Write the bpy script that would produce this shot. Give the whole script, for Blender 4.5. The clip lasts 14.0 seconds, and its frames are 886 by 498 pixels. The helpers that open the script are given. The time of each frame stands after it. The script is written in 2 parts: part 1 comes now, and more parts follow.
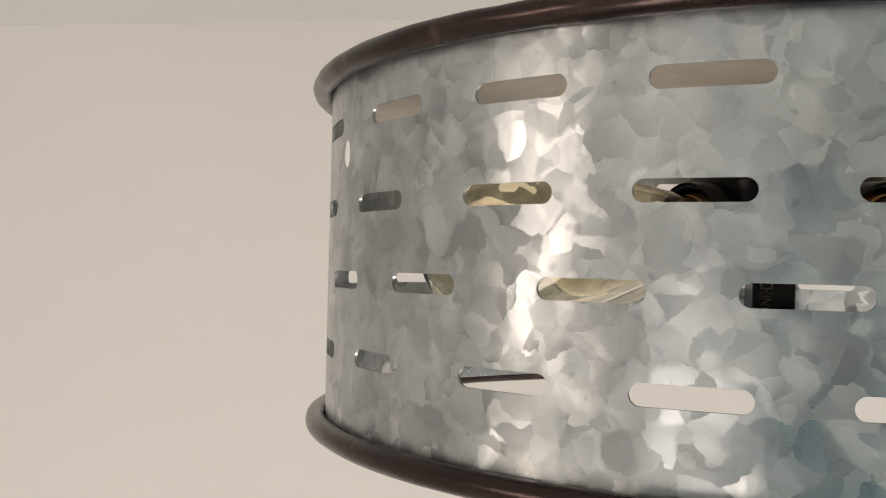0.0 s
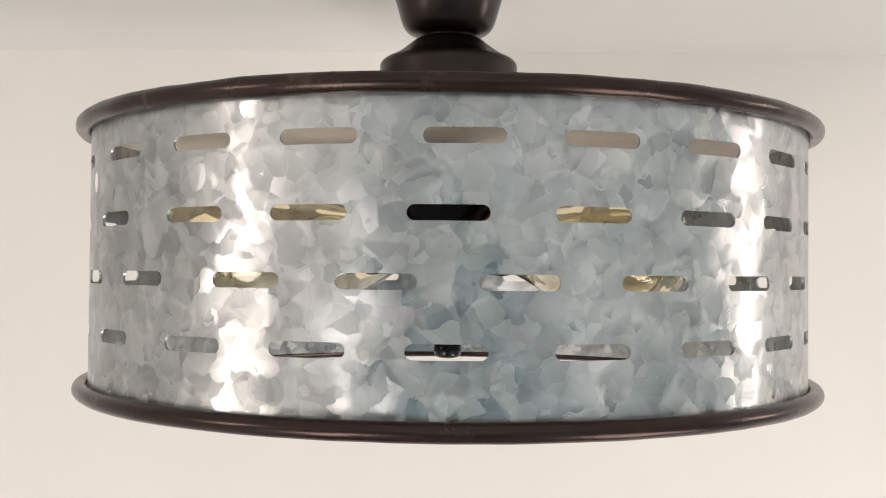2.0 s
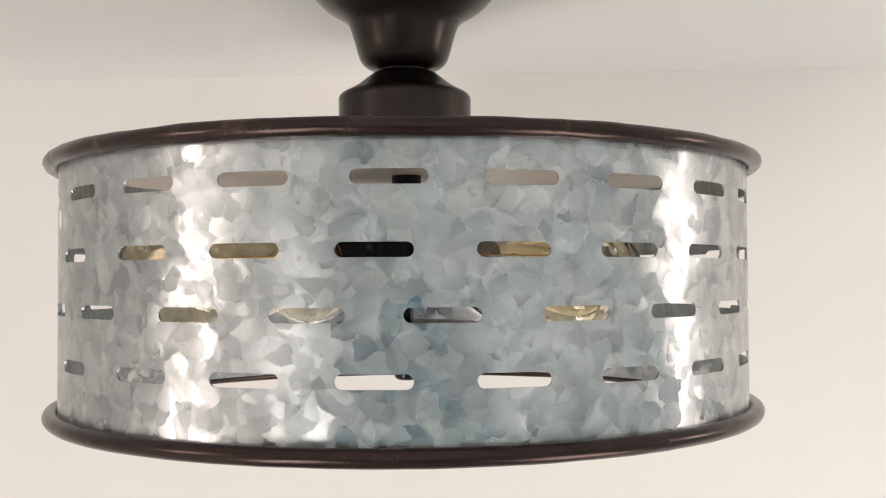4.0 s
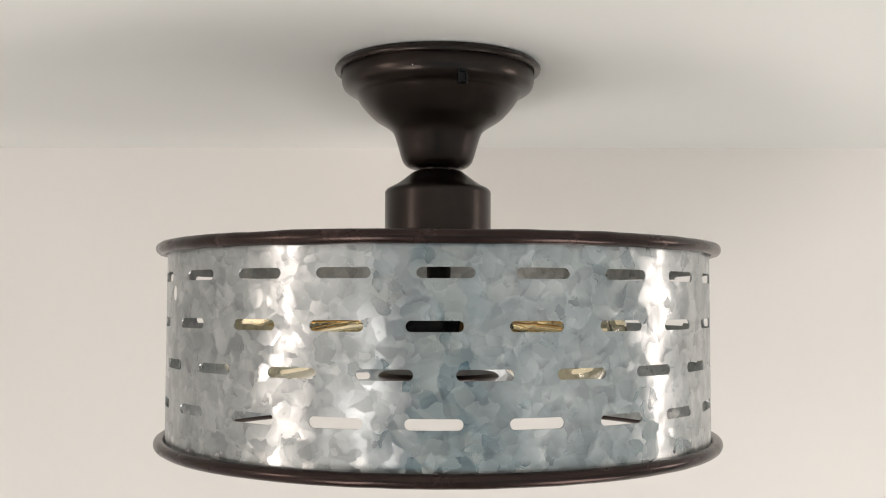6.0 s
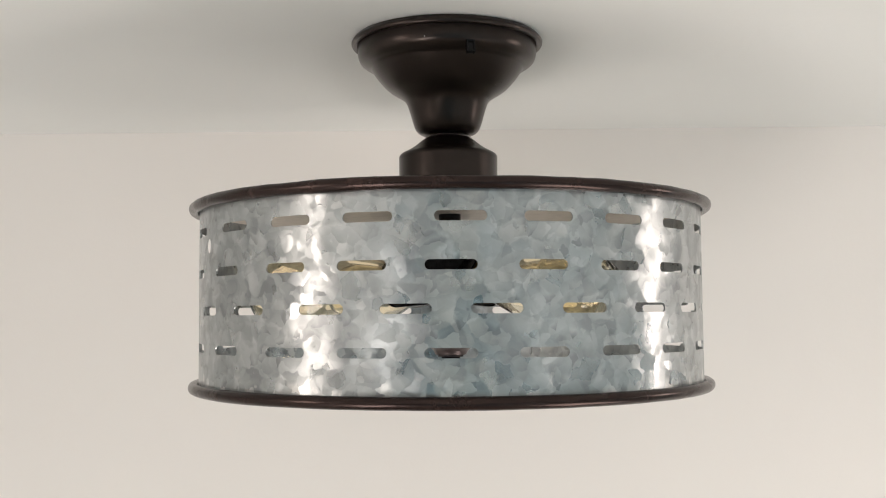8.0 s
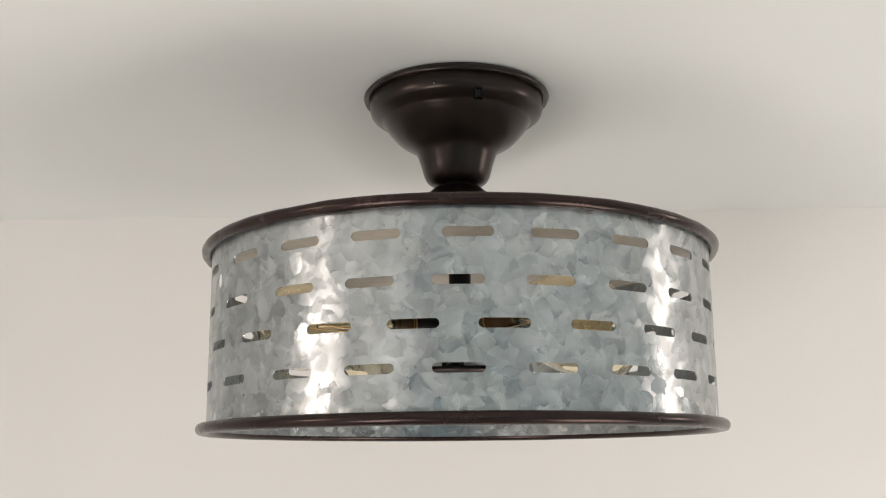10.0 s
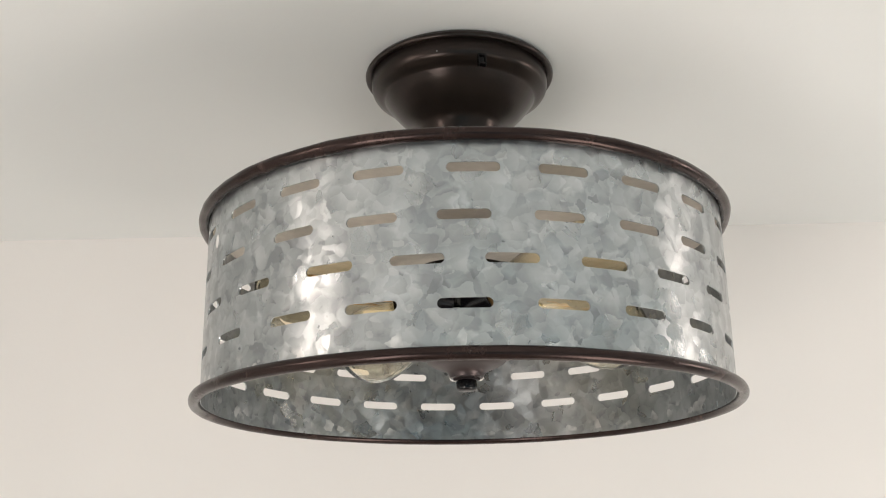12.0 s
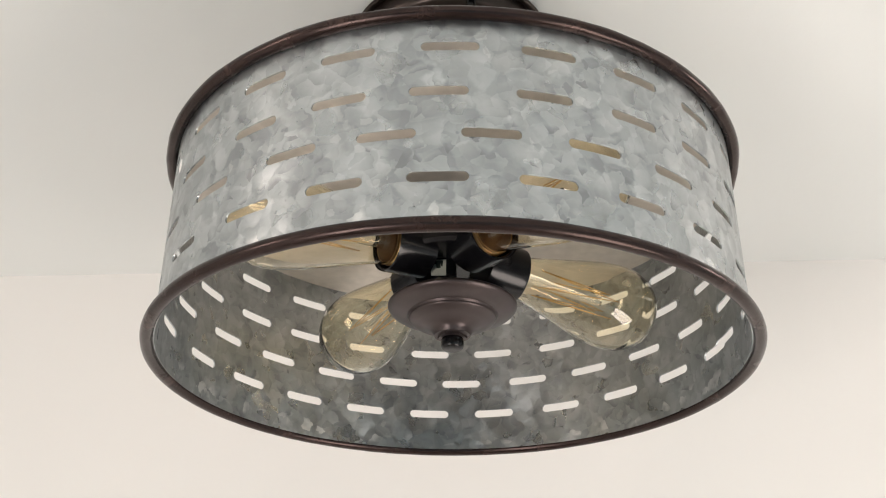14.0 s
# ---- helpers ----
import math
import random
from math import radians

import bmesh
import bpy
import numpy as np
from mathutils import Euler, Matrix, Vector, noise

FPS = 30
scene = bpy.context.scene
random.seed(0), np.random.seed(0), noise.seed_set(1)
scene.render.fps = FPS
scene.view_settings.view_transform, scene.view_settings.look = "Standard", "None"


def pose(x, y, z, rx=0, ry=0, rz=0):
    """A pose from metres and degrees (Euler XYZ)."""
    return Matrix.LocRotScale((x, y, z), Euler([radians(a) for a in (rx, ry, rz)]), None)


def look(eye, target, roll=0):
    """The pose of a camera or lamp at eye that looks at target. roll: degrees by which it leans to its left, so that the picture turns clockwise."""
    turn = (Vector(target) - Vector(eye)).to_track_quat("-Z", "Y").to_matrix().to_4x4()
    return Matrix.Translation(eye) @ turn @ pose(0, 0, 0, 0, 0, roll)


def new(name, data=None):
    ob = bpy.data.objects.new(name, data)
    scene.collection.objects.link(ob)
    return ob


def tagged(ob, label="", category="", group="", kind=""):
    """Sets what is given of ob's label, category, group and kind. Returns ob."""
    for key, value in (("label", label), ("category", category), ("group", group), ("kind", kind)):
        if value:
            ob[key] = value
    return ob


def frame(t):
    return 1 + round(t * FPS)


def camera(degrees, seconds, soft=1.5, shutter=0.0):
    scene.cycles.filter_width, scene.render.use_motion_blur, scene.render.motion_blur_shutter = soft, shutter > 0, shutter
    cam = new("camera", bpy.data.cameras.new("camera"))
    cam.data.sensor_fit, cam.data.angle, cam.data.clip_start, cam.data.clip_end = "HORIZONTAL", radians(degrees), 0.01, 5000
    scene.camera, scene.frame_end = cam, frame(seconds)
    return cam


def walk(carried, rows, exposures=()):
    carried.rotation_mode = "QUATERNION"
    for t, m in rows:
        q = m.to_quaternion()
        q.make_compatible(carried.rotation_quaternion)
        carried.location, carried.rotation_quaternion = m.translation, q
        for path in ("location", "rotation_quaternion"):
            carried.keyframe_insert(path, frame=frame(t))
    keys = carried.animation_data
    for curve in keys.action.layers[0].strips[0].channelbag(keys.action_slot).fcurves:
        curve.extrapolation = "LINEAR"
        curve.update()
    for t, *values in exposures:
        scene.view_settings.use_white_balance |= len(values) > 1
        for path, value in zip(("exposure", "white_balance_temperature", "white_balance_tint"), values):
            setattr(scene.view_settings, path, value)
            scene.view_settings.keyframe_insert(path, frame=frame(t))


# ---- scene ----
cam = camera(46.84, 14.0, soft=1.1)
# seconds, eye x y z (fixture's axis at x = y = 0), yaw, pitch, roll
ROWS = [
    (0.0, -0.0660, -0.3879, 2.2601, 8.756, 0.977, -1.356),
    (0.5, -0.0509, -0.4177, 2.2600, 6.118, 0.782, -1.028),
    (1.0, -0.0362, -0.4408, 2.2605, 4.028, 0.842, -0.133),
    (1.5, -0.0206, -0.4623, 2.2562, 2.293, 1.198, 0.064),
    (2.0, 0.0027, -0.4977, 2.2592, 0.600, 1.207, -0.524),
    (2.2, 0.0174, -0.5046, 2.2572, 0.083, 1.042, -0.750),
    (4.3, 0.0382, -0.5207, 2.2752, 2.458, 1.873, 0.257),
    (4.5, 0.0306, -0.5345, 2.2803, 2.446, 2.315, 0.097),
    (5.0, 0.0171, -0.5635, 2.2873, 1.938, 2.736, -0.381),
    (5.5, 0.0090, -0.6023, 2.2918, 1.066, 2.560, -0.500),
    (6.0, 0.0103, -0.6440, 2.2893, 0.673, 3.010, -0.170),
    (6.5, 0.0079, -0.6645, 2.2835, 0.318, 3.571, 0.310),
    (7.0, 0.0057, -0.6786, 2.2741, 0.386, 3.989, 0.684),
    (7.5, 0.0038, -0.6859, 2.2632, 0.400, 4.094, 0.753),
    (8.0, 0.0014, -0.6911, 2.2527, 0.535, 3.622, 0.443),
    (8.5, 0.0034, -0.6821, 2.2350, 0.751, 4.376, 0.285),
    (9.0, 0.0047, -0.6843, 2.2151, 1.300, 8.073, 0.393),
    (9.2, 0.0069, -0.6870, 2.2073, 1.598, 9.118, 0.533),
    (11.3, 0.0008, -0.6725, 2.1377, 1.333, 15.572, 0.412),
    (11.5, -0.0055, -0.6640, 2.1272, 0.980, 16.161, 0.482),
    (12.0, 0.0022, -0.6462, 2.1076, 1.672, 17.554, 0.752),
    (12.5, 0.0084, -0.6292, 2.0793, 2.590, 20.457, 0.591),
    (13.0, 0.0115, -0.5988, 2.0561, 2.652, 22.415, 0.292),
    (13.5, 0.0140, -0.5705, 2.0254, 2.446, 24.866, -0.207),
    (14.0, 0.0232, -0.5448, 2.0000, 2.925, 27.334, -0.197),
]
EXPOSURES = [
    (0.0, 0.06, 6900, 13), (0.5, 0.12, 6800, 12.5), (1.0, 0.15, 6600, 11), (1.5, 0.28, 6600, 12.5), (2.0, 0.42, 6650, 13.5), (4.5, 0.43, 6650, 13.5),
    (6.5, 0.26, 6550, 11.5), (9.0, 0.22, 6550, 11.5), (12.0, 0.38, 6550, 11.5), (14.0, 0.56, 6550, 12),
]
walk(cam, [(t, pose(x, y, z, 90 + pitch, roll, yaw)) for t, x, y, z, yaw, pitch, roll in ROWS], EXPOSURES)

# ---- light ----
CEILING, WALL_Y = 2.44, 0.345
ROOM_L, ROOM_R, ROOM_B = -1.15, 1.2, -3.6

world = bpy.data.worlds.new("world")
scene.world = world
world.use_nodes = True
wn = world.node_tree
sky = wn.nodes.new("ShaderNodeTexSky")
sky.sky_type, sky.sun_disc = "NISHITA", False
sky.sun_elevation, sky.sun_rotation = radians(40), radians(200)
wn.links.new(sky.outputs["Color"], wn.nodes["Background"].inputs["Color"])
wn.nodes["Background"].inputs["Strength"].default_value = 0.1


def unseen_light(name, eye, target, wide, high, watts, colour):
    lamp = bpy.data.lights.new(name, "AREA")
    lamp.shape, lamp.size, lamp.size_y, lamp.energy, lamp.color = "RECTANGLE", wide, high, watts, colour
    ob = new(name, lamp)
    ob.matrix_world = look(eye, target)
    return ob


# two tall narrow windows streak the drum; low and wide rear fills are added
TALL_L, FILL_L = (-0.85, -0.66, 2.14, 2.43), (-2.7, -1.3, 0.3, 1.35)
TALL_R, FILL_R = (-0.05, 0.13, 2.14, 2.43), (-1.2, -0.15, 0.3, 1.35)
# unseen rear light, put in for the blue on the drum's middle
BLUE_B = (-0.35, 1.1, 0.5, 2.38)


def in_opening(hole, place, watts, colour):
    u0, u1, z0, z1 = hole
    middle = place((u0 + u1) / 2, (z0 + z1) / 2)
    inward = place((u0 + u1) / 2, (z0 + z1) / 2, 1.0)
    return unseen_light("unseen_light", middle, inward, u1 - u0 - 0.02, z1 - z0 - 0.02, watts, colour)


west = lambda u, z, d=-0.02: (ROOM_L + d, u, z)
east = lambda u, z, d=-0.02: (ROOM_R - d, u, z)
south = lambda u, z, d=-0.02: (u, ROOM_B + d, z)
in_opening(TALL_L, west, 2.0, (1.0, 0.86, 0.77))
in_opening(TALL_R, east, 1.4, (1.0, 0.85, 0.76))
# no known source here: added low fill for walls and ceiling
in_opening(FILL_L, west, 42, (1.0, 0.925, 0.87))
in_opening(FILL_R, east, 22, (1.0, 0.895, 0.815))
in_opening(BLUE_B, south, 2.2, (0.16, 0.70, 1.0))


# ---- materials ----
def material(name):
    m = bpy.data.materials.new(name)
    m.use_nodes = True
    t = m.node_tree
    return m, t, t.nodes["Principled BSDF"]


def node(t, kind, **inputs):
    n = t.nodes.new(kind)
    for key, value in inputs.items():
        n.inputs[key.replace("_", " ")].default_value = value
    return n


def ramp(t, source, stops):
    r = t.nodes.new("ShaderNodeValToRGB")
    e = r.color_ramp.elements
    while len(e) < len(stops):
        e.new(0.5)
    for el, (p, c) in zip(e, stops):
        el.position, el.color = p, (*c, 1) if len(c) == 3 else c
    t.links.new(source, r.inputs["Fac"])
    return r


def grey(v):
    return (v, v, v)


def coords(t):
    return t.nodes.new("ShaderNodeTexCoord").outputs["Object"]


def paint(name, colour, bump=0.02, scale=260.0, rough=0.65):
    m, t, p = material(name)
    c = coords(t)
    big = node(t, "ShaderNodeTexNoise", Scale=1.7, Detail=4.0)
    t.links.new(c, big.inputs["Vector"])
    lo = tuple(x * 0.965 for x in colour)
    r = ramp(t, big.outputs["Fac"], [(0.3, lo), (0.7, colour)])
    t.links.new(r.outputs["Color"], p.inputs["Base Color"])
    fine = node(t, "ShaderNodeTexNoise", Scale=scale, Detail=3.0)
    t.links.new(c, fine.inputs["Vector"])
    b = node(t, "ShaderNodeBump", Strength=bump * 5, Distance=0.0006)
    t.links.new(fine.outputs["Fac"], b.inputs["Height"])
    t.links.new(b.outputs["Normal"], p.inputs["Normal"])
    p.inputs["Roughness"].default_value = rough
    return m


def galvanised():
    """Zinc sheet: soft overlapping crystal spangles, each with its own tone, gloss and lean."""
    m, t, p = material("galvanised_steel")
    L = t.links.new
    c = coords(t)

    def vmath(op, a, b):
        n = t.nodes.new("ShaderNodeVectorMath")
        n.operation = op
        L(a, n.inputs[0])
        if op == "SCALE":
            n.inputs["Scale"].default_value = b
        elif isinstance(b, tuple):
            n.inputs[1].default_value = b
        else:
            L(b, n.inputs[1])
        return n.outputs[0]

    def math_node(op, a, b):
        n = t.nodes.new("ShaderNodeMath")
        n.operation = op
        for k, v in enumerate((a, b)):
            if isinstance(v, float):
                n.inputs[k].default_value = v
            else:
                L(v, n.inputs[k])
        return n.outputs[0]

    def mix(a, b, f):
        n = t.nodes.new("ShaderNodeMix")
        n.inputs["Factor"].default_value = f
        L(a, n.inputs["A"])
        L(b, n.inputs["B"])
        return n.outputs["Result"]

    def tint(mask, a, b):
        n = t.nodes.new("ShaderNodeMix")
        n.data_type = "RGBA"
        L(mask, n.inputs["Factor"])
        L(a, n.inputs["A"])
        n.inputs["B"].default_value = (*b, 1)
        return n.outputs["Result"]

    # warped coordinates, so that the crystals have ragged edges
    wob = node(t, "ShaderNodeTexNoise", Scale=70.0, Detail=4.0)
    L(c, wob.inputs["Vector"])
    warped = vmath("ADD", c, vmath("SCALE", vmath("SUBTRACT", wob.outputs["Color"], (0.5, 0.5, 0.5)), 0.013))

    def crystals(scale, smooth):
        v = t.nodes.new("ShaderNodeTexVoronoi")
        if smooth:
            v.feature = "SMOOTH_F1"
            v.inputs["Smoothness"].default_value = smooth
        v.inputs["Scale"].default_value = scale
        L(warped, v.inputs["Vector"])
        s = node(t, "ShaderNodeSeparateColor")
        L(v.outputs["Color"], s.inputs["Color"])
        return v, s.outputs

    def across(v, steep):
        """Falls from one side of each crystal to the other, in a direction of its own."""
        d = t.nodes.new("ShaderNodeVectorMath")
        d.operation = "DOT_PRODUCT"
        L(vmath("SUBTRACT", warped, v.outputs["Position"]), d.inputs[0])
        L(vmath("SUBTRACT", v.outputs["Color"], (0.5, 0.5, 0.5)), d.inputs[1])
        return math_node("MULTIPLY", d.outputs["Value"], steep)

    soft, soft_rgb = crystals(62.0, 0.5)
    big, big_rgb = crystals(88.0, 0.25)
    mid, mid_rgb = crystals(145.0, 0.04)
    small, small_rgb = crystals(260.0, 0.0)
    cloud = node(t, "ShaderNodeTexNoise", Scale=26.0, Detail=7.0, Roughness=0.62)
    L(c, cloud.inputs["Vector"])
    veil = node(t, "ShaderNodeTexNoise", Scale=80.0, Detail=3.0)
    L(c, veil.inputs["Vector"])
    # soft frosted ground, over it crystals with a hard edge on one side that fade out on the other
    tone = mix(mix(soft_rgb[0], big_rgb[0], 0.40), mid_rgb[0], 0.08)
    tone = mix(tone, cloud.outputs["Fac"], 0.55)
    tone = math_node("ADD", tone, math_node("ADD", across(big, 42.0), across(mid, 52.0)))
    col = ramp(t, tone, [(0.20, (0.282, 0.302, 0.311)), (0.5, (0.402, 0.429, 0.438)), (0.80, (0.525, 0.552, 0.560))])
    veiled = ramp(t, veil.outputs["Fac"], [(0.42, grey(0)), (0.60, grey(1))])
    wedge = ramp(t, mid_rgb[2], [(0.20, grey(0.75)), (0.24, grey(0))])
    sided = ramp(t, across(mid, 260.0), [(0.0, grey(0)), (0.5, grey(1))])
    base = tint(math_node("MULTIPLY", wedge.outputs["Color"], sided.outputs["Color"]), col.outputs["Color"], (0.20, 0.212, 0.22))
    bright = ramp(t, big_rgb[2], [(0.78, grey(0)), (0.88, grey(0.25))])
    base = tint(math_node("MULTIPLY", bright.outputs["Color"], veiled.outputs["Color"]), base, (0.62, 0.64, 0.64))
    # oxide spots and bright chips
    spots = node(t, "ShaderNodeTexNoise", Scale=150.0, Detail=2.0)
    L(c, spots.inputs["Vector"])
    spot = ramp(t, spots.outputs["Fac"], [(0.70, grey(0)), (0.75, grey(0.55))])
    base = tint(spot.outputs["Color"], base, (0.22, 0.235, 0.245))
    chip = ramp(t, small_rgb[2], [(0.975, grey(0)), (0.985, grey(0.22))])
    base = tint(chip.outputs["Color"], base, (0.74, 0.75, 0.74))
    # flaked zinc along the lower hem
    xyz = t.nodes.new("ShaderNodeSeparateXYZ")
    L(c, xyz.inputs[0])
    hem = ramp(t, math_node("MULTIPLY", math_node("SUBTRACT", xyz.outputs["Z"], 2.209), 80.0), [(0.0, grey(0.0)), (0.12, grey(0.8)), (0.55, grey(0.75)), (0.95, grey(0))])
    flakes = ramp(t, mid_rgb[1], [(0.80, grey(0)), (0.84, grey(1))])
    base = tint(math_node("MULTIPLY", math_node("MULTIPLY", hem.outputs["Color"], flakes.outputs["Color"]), veiled.outputs["Color"]), base, (0.76, 0.77, 0.76))
    L(base, p.inputs["Base Color"])
    rr = ramp(t, mix(mix(big_rgb[1], soft_rgb[1], 0.4), mid_rgb[1], 0.4), [(0.15, grey(0.25)), (0.85, grey(0.42))])
    L(rr.outputs["Color"], p.inputs["Roughness"])
    p.inputs["Metallic"].default_value = 0.92
    # rolled sheet: highlights run up and down the drum
    around = t.nodes.new("ShaderNodeTangent")
    around.direction_type, around.axis = "RADIAL", "Z"
    L(around.outputs["Tangent"], p.inputs["Tangent"])
    p.inputs["Anisotropic"].default_value = 0.6
    p.inputs["Anisotropic Rotation"].default_value = 0.25
    # each crystal leans its own way
    lm = t.nodes.new("ShaderNodeMix")
    lm.data_type = "RGBA"
    lm.inputs["Factor"].default_value = 0.55
    L(big.outputs["Color"], lm.inputs["A"])
    L(mid.outputs["Color"], lm.inputs["B"])
    lean = vmath("MULTIPLY", vmath("SUBTRACT", lm.outputs["Result"], (0.5, 0.5, 0.5)), (0.155, 0.155, 0.27))
    geo = t.nodes.new("ShaderNodeNewGeometry")
    leaning = t.nodes.new("ShaderNodeVectorMath")
    leaning.operation = "NORMALIZE"
    L(vmath("ADD", geo.outputs["Normal"], lean), leaning.inputs[0])
    fine = node(t, "ShaderNodeTexNoise", Scale=260.0, Detail=4.0)
    L(c, fine.inputs["Vector"])
    b = node(t, "ShaderNodeBump", Strength=0.15, Distance=0.0005)
    L(fine.outputs["Fac"], b.inputs["Height"])
    L(leaning.outputs[0], b.inputs["Normal"])
    L(b.outputs["Normal"], p.inputs["Normal"])
    return m


def bronze(name, dark, light, rough, worn=0.0, scale=90.0, spread=0.03, bump=0.05):
    """Oil-rubbed bronze paint on metal; worn: how much lighter copper shows through."""
    m, t, p = material(name)
    c = coords(t)
    n1 = node(t, "ShaderNodeTexNoise", Scale=scale, Detail=6.0, Roughness=0.65)
    t.links.new(c, n1.inputs["Vector"])
    stops = [(0.35, dark), (0.62, light)]
    if worn:
        stops += [(0.70, tuple(min(1, x * (1 + 2.2 * worn)) for x in light))]
    r = ramp(t, n1.outputs["Fac"], stops)
    t.links.new(r.outputs["Color"], p.inputs["Base Color"])
    n2 = node(t, "ShaderNodeTexNoise", Scale=scale * 9, Detail=3.0)
    t.links.new(c, n2.inputs["Vector"])
    rr = ramp(t, n1.outputs["Fac"], [(0.3, grey(rough - spread)), (0.7, grey(rough + spread))])
    t.links.new(rr.outputs["Color"], p.inputs["Roughness"])
    b = node(t, "ShaderNodeBump", Strength=bump, Distance=0.0003)
    t.links.new(n2.outputs["Fac"], b.inputs["Height"])
    t.links.new(b.outputs["Normal"], p.inputs["Normal"])
    p.inputs["Metallic"].default_value = 0.75
    return m


def plain(name, colour, rough, metal=0.0):
    m, t, p = material(name)
    c = coords(t)
    n1 = node(t, "ShaderNodeTexNoise", Scale=140.0, Detail=4.0)
    t.links.new(c, n1.inputs["Vector"])
    r = ramp(t, n1.outputs["Fac"], [(0.3, tuple(x * 0.85 for x in colour)), (0.7, colour)])
    t.links.new(r.outputs["Color"], p.inputs["Base Color"])
    p.inputs["Roughness"].default_value, p.inputs["Metallic"].default_value = rough, metal
    return m


def glass(name, colour):
    m, t, p = material(name)
    p.inputs["Base Color"].default_value = (*colour, 1)
    p.inputs["Roughness"].default_value = 0.0
    p.inputs["IOR"].default_value = 1.46
    p.inputs["Transmission Weight"].default_value = 1.0
    return m


WALL_PAINT = paint("wall_paint", (0.80, 0.785, 0.762))
# unseen walls, coloured to put dim blue into the drum's reflection
BLUE_PAINT = paint("blue_paint", (0.11, 0.24, 0.30))
PALE_BLUE = paint("pale_blue_paint", (0.44, 0.53, 0.56))
CEILING_PAINT = paint("ceiling_paint", (0.725, 0.75, 0.742), bump=0.03, scale=180.0, rough=0.8)
FLOOR_WOOD = plain("floor_wood", (0.27, 0.24, 0.21), 0.4)
ZINC = galvanised()
BRONZE = bronze("bronze_paint", (0.026, 0.0198, 0.0176), (0.033, 0.0248, 0.0218), 0.29, scale=45.0, spread=0.02, bump=0.08)
CAP_BRONZE = bronze("cap_bronze", (0.052, 0.041, 0.041), (0.064, 0.051, 0.050), 0.36, scale=45.0)
RIM_BRONZE = bronze("rim_bronze", (0.027, 0.0172, 0.0156), (0.037, 0.0232, 0.0206), 0.25, worn=0.5, scale=50.0, spread=0.05, bump=0.22)
BLACK = plain("black_plastic", (0.005, 0.005, 0.006), 0.2)
BLACK.node_tree.nodes["Principled BSDF"].inputs["Specular IOR Level"].default_value = 0.3
WORN_BRASS = plain("worn_brass", (0.26, 0.22, 0.15), 0.5, 0.3)
BRASS = plain("lamp_brass", (0.48, 0.30, 0.13), 0.35, 1.0)
AMBER = glass("amber_glass", (1.0, 0.95, 0.81))
CEMENT = plain("brown_cement", (0.13, 0.068, 0.028), 0.55)
CLEAR = glass("stem_glass", (0.97, 0.97, 0.95))
FILAMENT = plain("filament_wire", (0.60, 0.37, 0.11), 0.35, 0.8)
LABEL = plain("paper_label", (0.62, 0.61, 0.52), 0.7)
LABEL_INK = plain("label_ink", (0.035, 0.045, 0.035), 0.6)
PLATE = plain("plate_paint", (0.60, 0.555, 0.49), 0.5)
# pale colour of the canopy's chip and of the drum's built glint
CHIP_AND_GLINT = paint("chip_and_glint", (0.82, 0.81, 0.79), rough=0.35)


# ---- builders ----
def crease(me, angle=0.6):
    """Keeps corners sharp on a smooth mesh."""
    bm = bmesh.new()
    bm.from_mesh(me)
    for e in bm.edges:
        if len(e.link_faces) == 2 and e.calc_face_angle(0) > angle:
            e.smooth = False
    bm.to_mesh(me)
    bm.free()


def mesh_ob(name, verts, faces, mat, parent=None, smooth=True, label=""):
    me = bpy.data.meshes.new(name)
    me.from_pydata(verts, [], faces)
    me.materials.append(mat)
    me.polygons.foreach_set("use_smooth", [smooth] * len(me.polygons))
    me.update()
    if smooth:
        crease(me)
    ob = new(name, me)
    if parent:
        ob.parent = parent
    if label:
        tagged(ob, label)
    return ob


def part(name, bm, mat, parent=None, label="", smooth=True):
    me = bpy.data.meshes.new(name)
    bm.to_mesh(me)
    bm.free()
    me.materials.append(mat)
    me.polygons.foreach_set("use_smooth", [smooth] * len(me.polygons))
    ob = new(name, me)
    if parent:
        ob.parent = parent
    if label:
        tagged(ob, label)
    return ob


def box(bm, x0, x1, y0, y1, z0, z1, bevel=0.0):
    made = bmesh.ops.create_cube(bm, size=1.0, matrix=Matrix.LocRotScale(((x0 + x1) / 2, (y0 + y1) / 2, (z0 + z1) / 2), None, (x1 - x0, y1 - y0, z1 - z0)))
    if bevel:
        es = {e for v in made["verts"] for e in v.link_edges}
        bmesh.ops.bevel(bm, geom=list(es), offset=bevel, segments=2, affect="EDGES", profile=0.5)


def smooth_profile(pts, each=5):
    """Catmull-Rom through (r, z) points; a point given twice stays a sharp corner."""
    out = []
    n = len(pts)
    for i in range(n - 1):
        p1, p2 = pts[i], pts[i + 1]
        if p1 == p2:
            continue
        p0 = pts[i - 1] if i > 0 else p1
        p3 = pts[i + 2] if i + 2 < n else p2
        for k in range(each):
            u = k / each
            out.append(tuple(0.5 * (2 * b + (c - a) * u + (2 * a - 5 * b + 4 * c - d) * u * u + (3 * b - a - 3 * c + d) * u ** 3) for a, b, c, d in zip(p0, p1, p2, p3)))
        if i + 2 < n and pts[i + 2] == p2:
            out.append(p2)
    out.append(pts[-1])
    return out


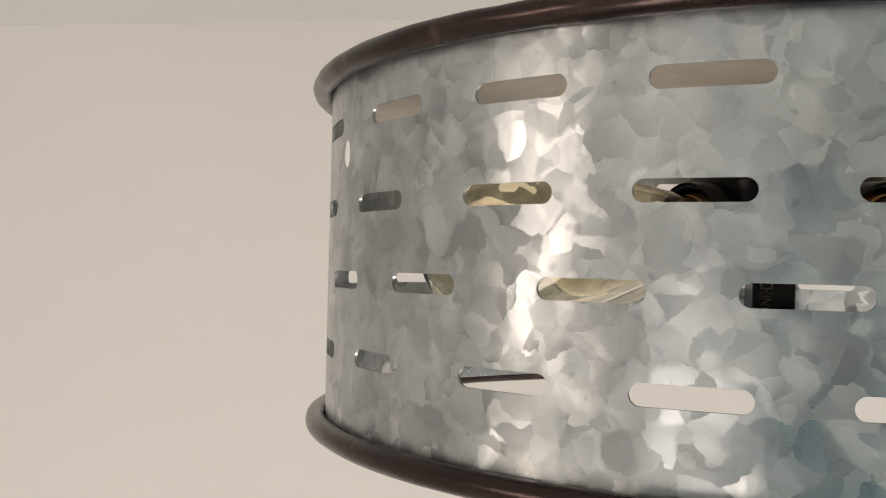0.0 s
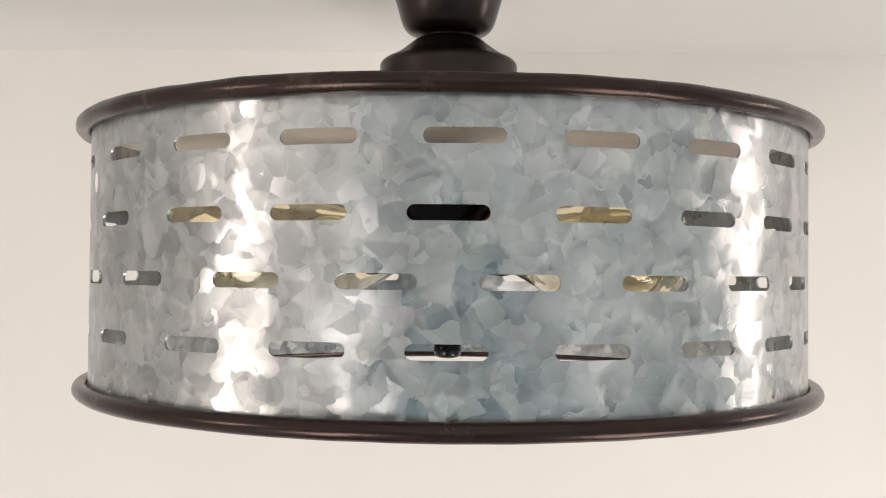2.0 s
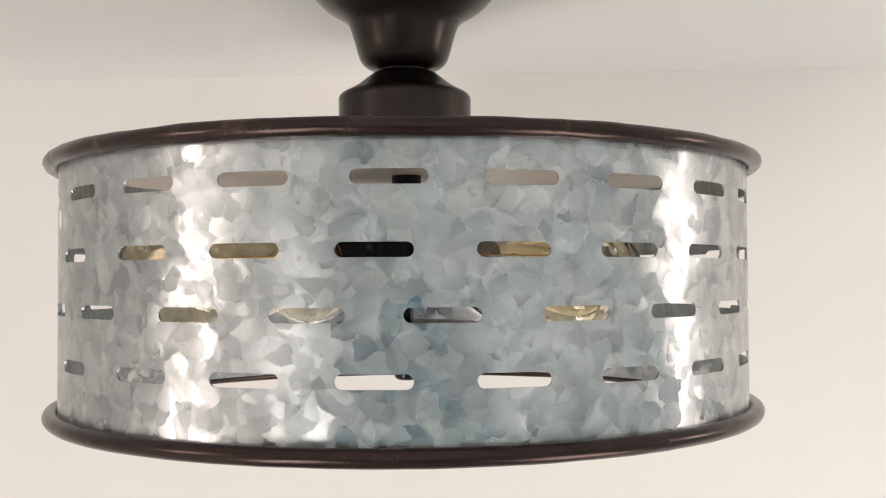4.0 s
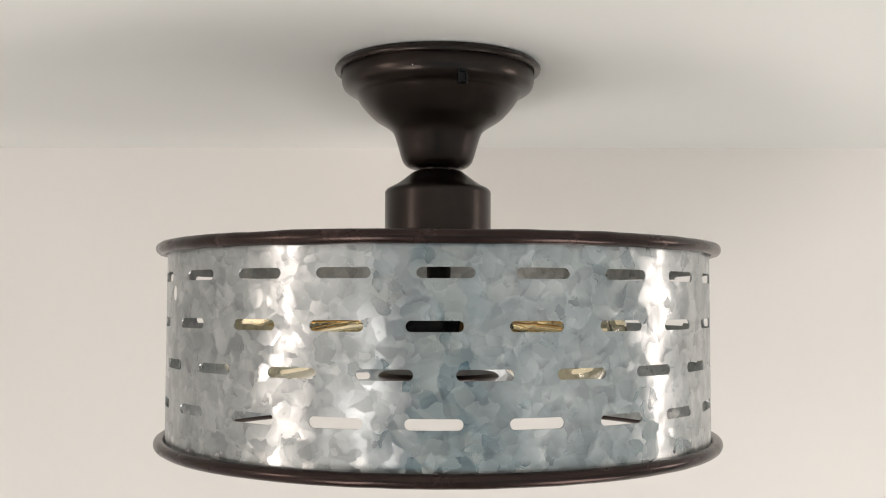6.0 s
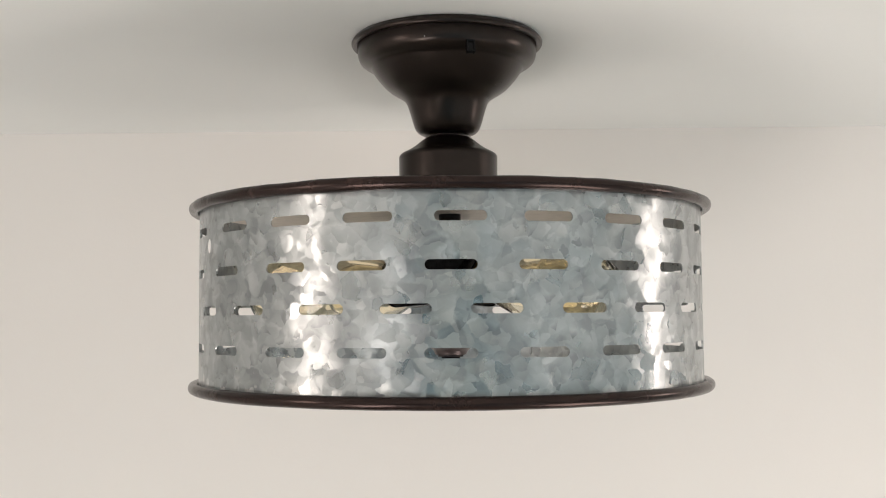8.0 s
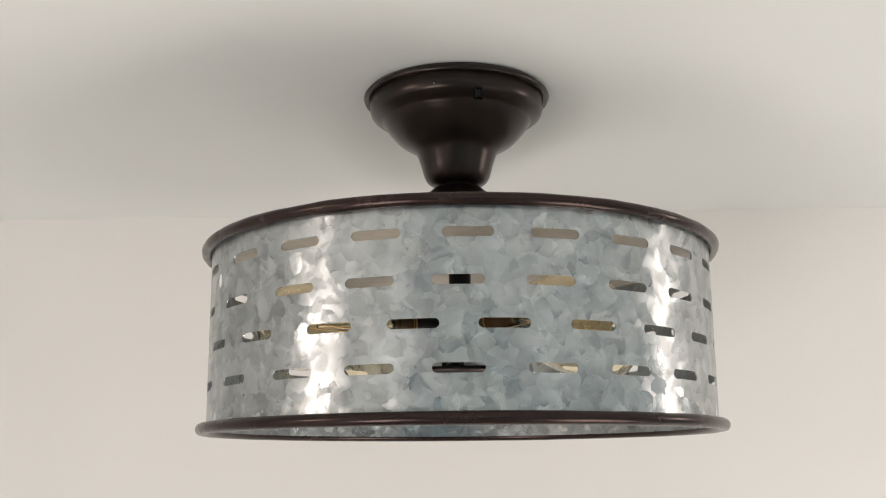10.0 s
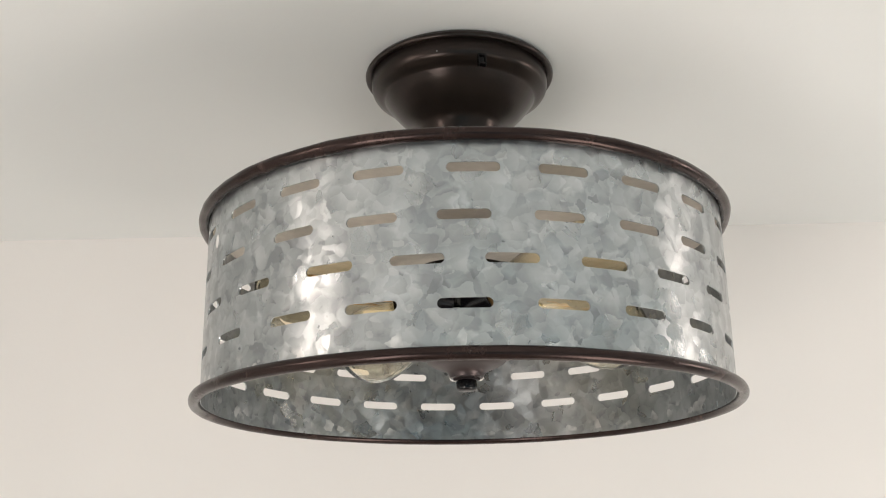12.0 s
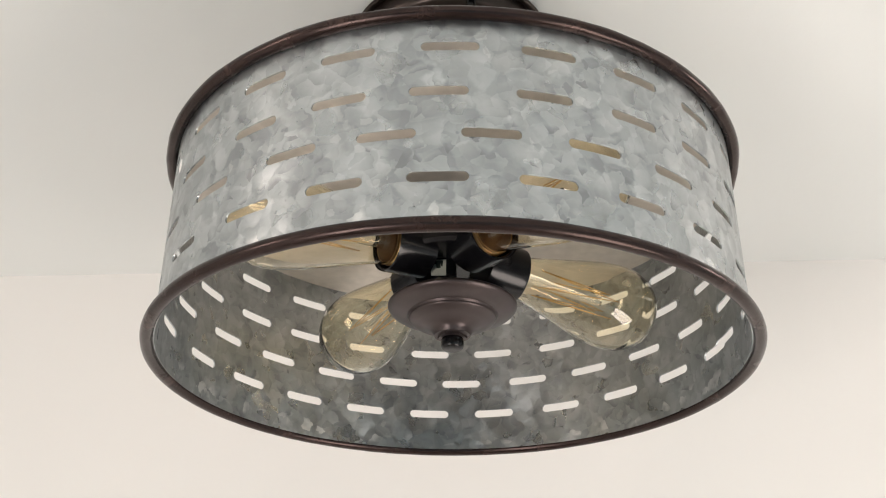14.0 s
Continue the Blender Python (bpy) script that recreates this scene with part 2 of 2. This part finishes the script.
def lathe(name, profile, mat, parent=None, m=Matrix.Identity(4), seg=72, label=""):
    """Turns a profile of (radius, height) round z; closes the ends that reach the axis."""
    verts, faces = [], []
    for r, z in profile:
        for k in range(seg):
            a = 2 * math.pi * k / seg
            verts.append(tuple(m @ Vector((max(r, 1e-5) * math.cos(a), max(r, 1e-5) * math.sin(a), z))))
    for i in range(len(profile) - 1):
        for k in range(seg):
            k2 = (k + 1) % seg
            faces.append((i * seg + k, i * seg + k2, (i + 1) * seg + k2, (i + 1) * seg + k))
    return mesh_ob(name, verts, faces, mat, parent, True, label)


def torus(name, big, r, z, mat, parent, uneven=0.0, seg=240, ring=16, label=""):
    verts, faces = [], []
    for i in range(seg):
        a = 2 * math.pi * i / seg
        for j in range(ring):
            b = 2 * math.pi * j / ring
            w = Vector((math.cos(a) * big * 30, math.sin(a) * big * 30, z * 30 + math.sin(b) * 0.4))
            rr = r * (1 + uneven * noise.noise(w) + 0.6 * uneven * noise.noise(w * 3.1))
            q = big + rr * math.cos(b)
            verts.append((q * math.cos(a), q * math.sin(a), z + rr * math.sin(b)))
    for i in range(seg):
        for j in range(ring):
            i2, j2 = (i + 1) % seg, (j + 1) % ring
            faces.append((i * ring + j, i2 * ring + j, i2 * ring + j2, i * ring + j2))
    return mesh_ob(name, verts, faces, mat, parent, True, label)


# ---- the room ----
def wall_with_holes(name, u0, u1, z0, z1, holes, place, mat, colour):
    """A wall in u and z, 0.12 thick, with openings side by side; place turns (u, depth, z) into the room."""
    bm = bmesh.new()
    at = u0
    for h0, h1, a, b in sorted(holes):
        for x0, x1, q0, q1 in ((at, h0, z0, z1), (h0, h1, z0, a), (h0, h1, b, z1)):
            box(bm, x0, x1, 0, 0.12, q0, q1)
        at = h1
    box(bm, at, u1, 0, 0.12, z0, z1)
    bmesh.ops.transform(bm, matrix=place, verts=bm.verts)
    bmesh.ops.recalc_face_normals(bm, faces=bm.faces)
    return tagged(part(name, bm, mat, smooth=False), f"plain {colour} painted room wall with openings for unseen lights", "wall", kind="structure")


def plane_wall(name, x0, x1, y0, y1, z0, z1, mat, label, category):
    bm = bmesh.new()
    box(bm, x0, x1, y0, y1, z0, z1)
    return tagged(part(name, bm, mat, smooth=False), label, category, kind="structure")


plane_wall("wall_north", ROOM_L - 0.12, ROOM_R + 0.12, WALL_Y, WALL_Y + 0.12, 0, CEILING, WALL_PAINT, "smooth warm off-white painted wall behind the fixture", "wall")
plane_wall("ceiling", ROOM_L - 0.12, ROOM_R + 0.12, ROOM_B - 0.12, WALL_Y + 0.12, CEILING, CEILING + 0.1, CEILING_PAINT, "flat white painted ceiling that carries the fixture", "ceiling")
plane_wall("floor", ROOM_L - 0.12, ROOM_R + 0.12, ROOM_B - 0.12, WALL_Y + 0.12, -0.1, 0, FLOOR_WOOD, "plain pale wooden room floor", "floor")
WEST = Matrix(((0, -1, 0, ROOM_L), (1, 0, 0, 0), (0, 0, 1, 0), (0, 0, 0, 1)))
EAST = Matrix(((0, 1, 0, ROOM_R), (1, 0, 0, 0), (0, 0, 1, 0), (0, 0, 0, 1)))
SOUTH = Matrix(((1, 0, 0, 0), (0, -1, 0, ROOM_B), (0, 0, 1, 0), (0, 0, 0, 1)))
wall_with_holes("wall_west", ROOM_B, WALL_Y, 0, CEILING, [TALL_L, FILL_L], WEST, WALL_PAINT, "off-white")
wall_with_holes("wall_east", ROOM_B, WALL_Y, 0, CEILING, [TALL_R, FILL_R], EAST, PALE_BLUE, "pale blue")
wall_with_holes("wall_south", ROOM_L - 0.12, ROOM_R + 0.12, 0, CEILING, [BLUE_B], SOUTH, BLUE_PAINT, "muted blue")

# ---- the ceiling fixture ----
R = 0.165
Z_TOP, Z_BOT = 2.3205, 2.207
ROW_Z = (2.3035, 2.2782, 2.2554, 2.2325)
SLOT_H = 0.0054
HALF = 4.8
# middles of the slots of each row, in degrees from -y: the ones to the room, then those by the wall
FRONT = (
    (-48.5, -31.7, -15.1, 2.1, 18.6, 35.4, 52.0),
    (-51.6, -32.9, -16.3, 0.3, 17.5, 34.3, 50.6),
    (-43.4, -24.6, -8.0, 8.6, 25.9, 42.6),
    (-51.8, -33.0, -16.3, 0.2, 17.5, 34.3, 51.0),
)
BACK = (
    (121.8, 138.2, 154.6, 171.8, 188.5, 205.5, 221.4, 238.0, 254.3),
    (122.9, 138.8, 155.0, 172.0, 188.2, 204.6, 221.3, 236.9, 253.5),
    (114.2, 130.4, 146.7, 163.1, 180.2, 196.3, 212.7, 229.2, 245.8),
    (121.9, 138.3, 154.8, 172.0, 188.3, 204.6, 221.0, 237.6, 254.1),
)
PITCH = 16.4


def slot_rows():
    """Rows of (angle, lift). The sheet's ends overlap at one place, where two slots meet askew."""
    rows = []
    for front, back in zip(FRONT, BACK):
        row = [(a, 0.0) for a in front + back]
        row += [(front[-1] + PITCH * k, 0.0) for k in (1, 2)] + [(front[-1] + PITCH * 3, 0.0009), (back[0] - PITCH, -0.0009)]
        gaps = SLOTS - len(row) + 1
        step = (360 + front[0] - back[-1]) / gaps
        row += [(back[-1] + step * k, 0.0) for k in range(1, gaps)]
        rows.append(row)
    return rows


SLOTS = 22


def drum(parent):
    """The perforated sheet: outer and inner skins with open slots and the cut edges between them."""
    cap = math.degrees(SLOT_H / 2 / R)
    rows = slot_rows()
    angles = {round(i * 1.5, 4) for i in range(240)}
    for mids in rows:
        for c, lift in mids:
            for k in range(9):
                off = cap * math.cos(math.pi / 2 * k / 8)
                angles |= {round((c - HALF + cap - off) % 360, 4), round((c + HALF - cap + off) % 360, 4)}
    angles = sorted(angles)

    def gap(a, row):
        """Lower and upper edge of row's slot at angle a, or None where the sheet is whole."""
        found = []
        for c, lift in rows[row]:
            d = abs((a - c + 180) % 360 - 180)
            if d <= HALF + 1e-3:
                e = max(0.0, d - (HALF - cap)) / cap
                h = SLOT_H / 2 * math.sqrt(max(0.0, 1 - min(e, 1.0) ** 2))
                found.append((ROW_Z[row] + lift - h, ROW_Z[row] + lift + h))
        return (min(f[0] for f in found), max(f[1] for f in found)) if found else None

    verts, faces = [], []
    index = {}

    def vert(a, z, skin):
        key = (a, round(z, 6), skin)
        if key not in index:
            r = R if skin == "o" else R - 0.0009
            q = radians(a)
            index[key] = len(verts)
            verts.append((r * math.sin(q), -r * math.cos(q), z))
        return index[key]

    def quad(a, b, z0a, z1a, z0b, z1b):
        for skin in "oi":
            loop = [vert(a, z0a, skin), vert(b, z0b, skin), vert(b, z1b, skin), vert(a, z1a, skin)]
            loop = list(dict.fromkeys(loop))
            if len(loop) > 2:
                faces.append(tuple(loop if skin == "o" else reversed(loop)))

    def edge(a, b, za, zb, up):
        loop = [vert(a, za, "o"), vert(b, zb, "o"), vert(b, zb, "i"), vert(a, za, "i")]
        loop = list(dict.fromkeys(loop))
        faces.append(tuple(loop if up else reversed(loop)))

    bounds = [Z_TOP] + [(p + q) / 2 for p, q in zip(ROW_Z, ROW_Z[1:])] + [Z_BOT]
    for a, b in zip(angles, angles[1:] + angles[:1]):
        for row in range(4):
            hi, lo = bounds[row], bounds[row + 1]
            ga, gb = gap(a, row), gap(b, row)
            mid = gap((a + ((b - a) % 360) / 2) % 360, row)
            if ga is None or gb is None or mid is None:
                quad(a, b, lo, hi, lo, hi)
                continue
            quad(a, b, lo, ga[0], lo, gb[0])
            quad(a, b, ga[1], hi, gb[1], hi)
            edge(a, b, ga[0], gb[0], True)
            edge(a, b, ga[1], gb[1], False)
        edge(a, b, Z_TOP, Z_TOP, True)
        edge(a, b, Z_BOT, Z_BOT, False)
    return mesh_ob("shade", verts, faces, ZINC, parent, True, "galvanised steel drum with four rows of slots")


fixture = tagged(new("ceiling_light"), "galvanised drum ceiling light with slots and bronze canopy, unlit", "ceiling light")
drum(fixture)
torus("top_rim", 0.1681, 0.0036, Z_TOP, RIM_BRONZE, fixture, 0.12, label="worn dark bronze rolled rim")
torus("bottom_rim", 0.1681, 0.0036, Z_BOT, RIM_BRONZE, fixture, 0.05, label="worn dark bronze rolled rim")

# canopy at the ceiling
P = lambda *pts: smooth_profile(list(pts))
OFF = Matrix.Translation((-0.0010, 0, 0))
lathe("backplate", P((0.0, 2.4395), (0.0, 2.4395), (0.0630, 2.4395), (0.0630, 2.4395), (0.0648, 2.4374), (0.0652, 2.4360), (0.0642, 2.4344), (0.0612, 2.4346)), BRONZE, fixture, OFF, 96)
lathe("canopy", P((0.0606, 2.4370), (0.0607, 2.4335), (0.0608, 2.4285), (0.0594, 2.4243), (0.0562, 2.4218), (0.0524, 2.4200), (0.0506, 2.4176), (0.0470, 2.4126), (0.0402, 2.4054), (0.0318, 2.4000), (0.0279, 2.3962), (0.0252, 2.3885), (0.0232, 2.3815), (0.0212, 2.3770), (0.0176, 2.3744), (0.0120, 2.3736), (0.0, 2.3735)), BRONZE, fixture, OFF, 96, "dark bronze bell-shaped canopy")
lathe("neck", P((0.0118, 2.3755), (0.0118, 2.3755), (0.0118, 2.3715), (0.0118, 2.3715)), BRONZE, fixture, OFF, 40)
lathe("cup", P((0.0115, 2.3728), (0.0158, 2.3716), (0.0228, 2.3662), (0.0272, 2.3634), (0.0318, 2.3610), (0.0333, 2.3590), (0.0334, 2.3568), (0.0334, 2.3568), (0.0334, 2.3200), (0.0334, 2.3200), (0.0, 2.3200)), BRONZE, fixture, Matrix.Translation((-0.0007, 0, 0)), 72, "dark bronze cylinder cup above the shade")
lathe("top_plate", P((0.0, 2.3198), (0.0, 2.3198), (0.16405, 2.3198), (0.16405, 2.3198), (0.16405, 2.3208), (0.16405, 2.3208), (0.0, 2.3208), (0.0, 2.3208)), PLATE, fixture, seg=96, label="pale metal plate that closes the drum's top")

# socket cluster on its threaded rod
lathe("rod", P((0.0075, 2.3205), (0.0075, 2.3205), (0.0075, 2.288), (0.0075, 2.288)), BLACK, fixture, seg=32)
lathe("hub", P((0.0, 2.2965), (0.0, 2.2965), (0.030, 2.2965), (0.030, 2.2965), (0.0345, 2.2950), (0.0355, 2.2920), (0.0355, 2.2920), (0.0355, 2.2720), (0.0355, 2.2720), (0.0335, 2.2700), (0.0335, 2.2700), (0.0, 2.2700), (0.0, 2.2700)), BLACK, fixture, seg=64, label="black socket cluster body")
lathe("cap", P((0.0, 2.2462), (0.0, 2.2462), (0.0350, 2.2460), (0.0350, 2.2460), (0.0373, 2.2446), (0.0376, 2.2430), (0.0352, 2.2408), (0.0300, 2.2388), (0.0264, 2.2380), (0.0264, 2.2380), (0.0256, 2.2368), (0.0256, 2.2368), (0.0250, 2.2354), (0.0212, 2.2330), (0.0160, 2.2310), (0.0122, 2.2286), (0.0104, 2.2254), (0.0104, 2.2254), (0.0, 2.2253)), CAP_BRONZE, fixture, seg=72, label="dark bronze stepped cap")
lathe("nut", P((0.0085, 2.2261), (0.0085, 2.2261), (0.0085, 2.2239), (0.0085, 2.2239), (0.0, 2.2239)), CAP_BRONZE, fixture, seg=6)
lathe("finial", P((0.0058, 2.2241), (0.0058, 2.2241), (0.0064, 2.2231), (0.0066, 2.2201), (0.0058, 2.2178), (0.0035, 2.2169), (0.0, 2.2168)), BLACK, fixture, seg=32, label="small black finial knob")

BULBS = (31, 125, 215, 305)
BULB_Z, DROOP = 2.2775, 4.5


def tube(name, path, r, mat, parent, seg=8):
    bm = bmesh.new()
    rings = []
    for i, q in enumerate(path):
        a, b = path[max(0, i - 1)], path[min(len(path) - 1, i + 1)]
        rot = (Vector(b) - Vector(a)).to_track_quat("Z", "Y").to_matrix()
        rings.append([bm.verts.new(Vector(q) + rot @ Vector((r * math.cos(2 * math.pi * k / seg), r * math.sin(2 * math.pi * k / seg), 0))) for k in range(seg)])
    for p, q in zip(rings, rings[1:]):
        for k in range(seg):
            bm.faces.new((p[k], p[(k + 1) % seg], q[(k + 1) % seg], q[k]))
    bm.faces.new(list(reversed(rings[0])))
    bm.faces.new(rings[-1])
    return part(name, bm, mat, parent)


def socket(parent, m):
    """A black cup that screws into the hub, its axis along z of m."""
    return lathe("socket", P((0.0, 0.020), (0.0, 0.020), (0.0172, 0.020), (0.0172, 0.020), (0.0172, 0.0430), (0.0166, 0.0440), (0.0156, 0.0440), (0.0150, 0.0430), (0.0150, 0.0430), (0.0150, 0.024), (0.0150, 0.024), (0.0, 0.024)), BLACK, parent, m, 40)


def bulb(m):
    """Pear-shaped amber filament bulb, its cap towards the hub."""
    thing = tagged(new("light_bulb"), "unlit amber glass filament bulb in a black socket", "light bulb", "bulbs in the drum")
    thing.matrix_world = m
    outer = P((0.0125, 0.044), (0.0135, 0.049), (0.0160, 0.060), (0.0200, 0.076), (0.0240, 0.092), (0.0268, 0.106), (0.0275, 0.116), (0.0262, 0.126), (0.0210, 0.136), (0.0115, 0.1425), (0.0, 0.1445))
    inner = [(max(0.0, r - 0.0008), z - (0.0008 if r < 0.027 and z > 0.12 else 0)) for r, z in reversed(outer)]
    glass_part = lathe("glass", outer + inner, AMBER, thing, seg=40)
    screw = []
    for k in range(15):
        screw.append((0.0130 + 0.0006 * math.sin(k * 2.1), 0.026 + k * 0.0012))
    lathe("screw_cap", [(0.0, 0.0255)] + screw + [(0.0130, 0.0445), (0.0, 0.0446)], BRASS, thing, seg=32, label="brass screw cap")
    lathe("collar", P((0.0, 0.0456), (0.0, 0.0456), (0.0100, 0.0454), (0.0115, 0.0448), (0.0115, 0.0444)), CEMENT, thing, seg=32, label="brown cement that seals the glass")
    lathe("stem", P((0.0045, 0.045), (0.0045, 0.045), (0.0040, 0.060), (0.0028, 0.082), (0.0020, 0.106), (0.0, 0.1065)), CLEAR, thing, seg=20)
    legs = []
    for k in range(8):
        a = 2 * math.pi * k / 8
        legs.append((0.0085 * math.cos(a), 0.0085 * math.sin(a), 0.060 if k % 2 else 0.116))
    path = []
    for p, q in zip(legs, legs[1:] + legs[:1]):
        path += [tuple(Vector(p).lerp(Vector(q), u / 4)) for u in range(4)]
    tube("filament", path, 0.00035, FILAMENT, thing, 6)
    return thing


for turn in BULBS:
    m = pose(0, 0, BULB_Z, 0, 0, turn) @ pose(0, 0, 0, 0, 90 + DROOP, 0)
    socket(fixture, m)
    bulb(m)

# moulded name of the maker's country on the hub, and the small paper tag beside it
def lettering(name, words, size, m, mat, parent):
    curve = bpy.data.curves.new(name, "FONT")
    curve.body, curve.size, curve.align_x, curve.align_y, curve.extrude = words, size, "CENTER", "CENTER", 0.0001
    ob = bpy.data.objects.new(name, curve)
    me = bpy.data.meshes.new_from_object(ob)
    bpy.data.objects.remove(ob)
    me.transform(m)
    me.materials.append(mat)
    out = new(name, me)
    out.parent = parent
    return out


bm = bmesh.new()
box(bm, -0.0123, 0.0025, -0.0105, 0.0105, 2.2462, 2.2704, 0.0006)
block = part("hub_block", bm, BLACK, fixture, "small black block with moulded letters under the hub", smooth=False)
lettering("letters", "CHINA", 0.0064, pose(-0.0078, -0.0106, 2.2522, 90, 90, 0) @ Matrix.Diagonal((0.6, 1, 1, 1)), WORN_BRASS, block)
bm = bmesh.new()
box(bm, -0.0119, -0.0032, -0.0109, -0.0102, 2.2592, 2.2694)
label = part("paper_label", bm, LABEL, fixture, "small cream paper label with dark print", smooth=False)
bm = bmesh.new()
for x0, x1, z0, z1 in ((-0.0106, -0.0050, 2.2666, 2.2688), (-0.0090, -0.0064, 2.2638, 2.2667), (-0.0062, -0.0052, 2.2650, 2.2667)):
    box(bm, x0, x1, -0.0112, -0.0108, z0, z1)
part("label_print", bm, LABEL_INK, label, smooth=False)

# catch on the canopy: a small folded clip, open in the middle
bm = bmesh.new()
for x0, x1, z0, z1 in ((-0.0028, -0.0017, -0.0046, 0.0040), (0.0017, 0.0028, -0.0046, 0.0040), (-0.0021, 0.0021, 0.0028, 0.0042), (-0.0019, 0.0019, -0.0042, -0.0030)):
    box(bm, x0, x1, -0.0022, 0.0015, z0, z1, 0.0004)
box(bm, -0.0019, 0.0019, -0.0008, 0.0015, -0.0040, 0.0034)
bmesh.ops.transform(bm, matrix=pose(0, 0, 0, 0, 0, 13.8) @ pose(0, -0.0585, 2.4205, -12, 0, 0), verts=bm.verts)
part("catch", bm, BLACK, fixture, "small dark catch of the canopy", smooth=False)

# bright glint of one spangle on the drum, built as a pale blob
bm = bmesh.new()
bmesh.ops.create_icosphere(bm, subdivisions=3, radius=1.0, matrix=pose(0, 0, 0, 0, 0, -60.7) @ Matrix.Translation((0, -R, 2.2942)) @ Matrix.Diagonal((0.0026, 0.0005, 0.0042, 1)))
part("glint_blob", bm, CHIP_AND_GLINT, fixture, "pale blob for a spangle's glint on the drum's side")

# bare speck where the canopy's paint is chipped
bm = bmesh.new()
bmesh.ops.create_icosphere(bm, subdivisions=2, radius=0.0008, matrix=pose(0, 0, 0, 0, 0, -14.0) @ Matrix.Translation((0, -0.0604, 2.4275)) @ Matrix.Diagonal((0.7, 0.5, 1.5, 1)))
part("paint_chip", bm, CHIP_AND_GLINT, fixture, "tiny pale chip in the canopy's paint")
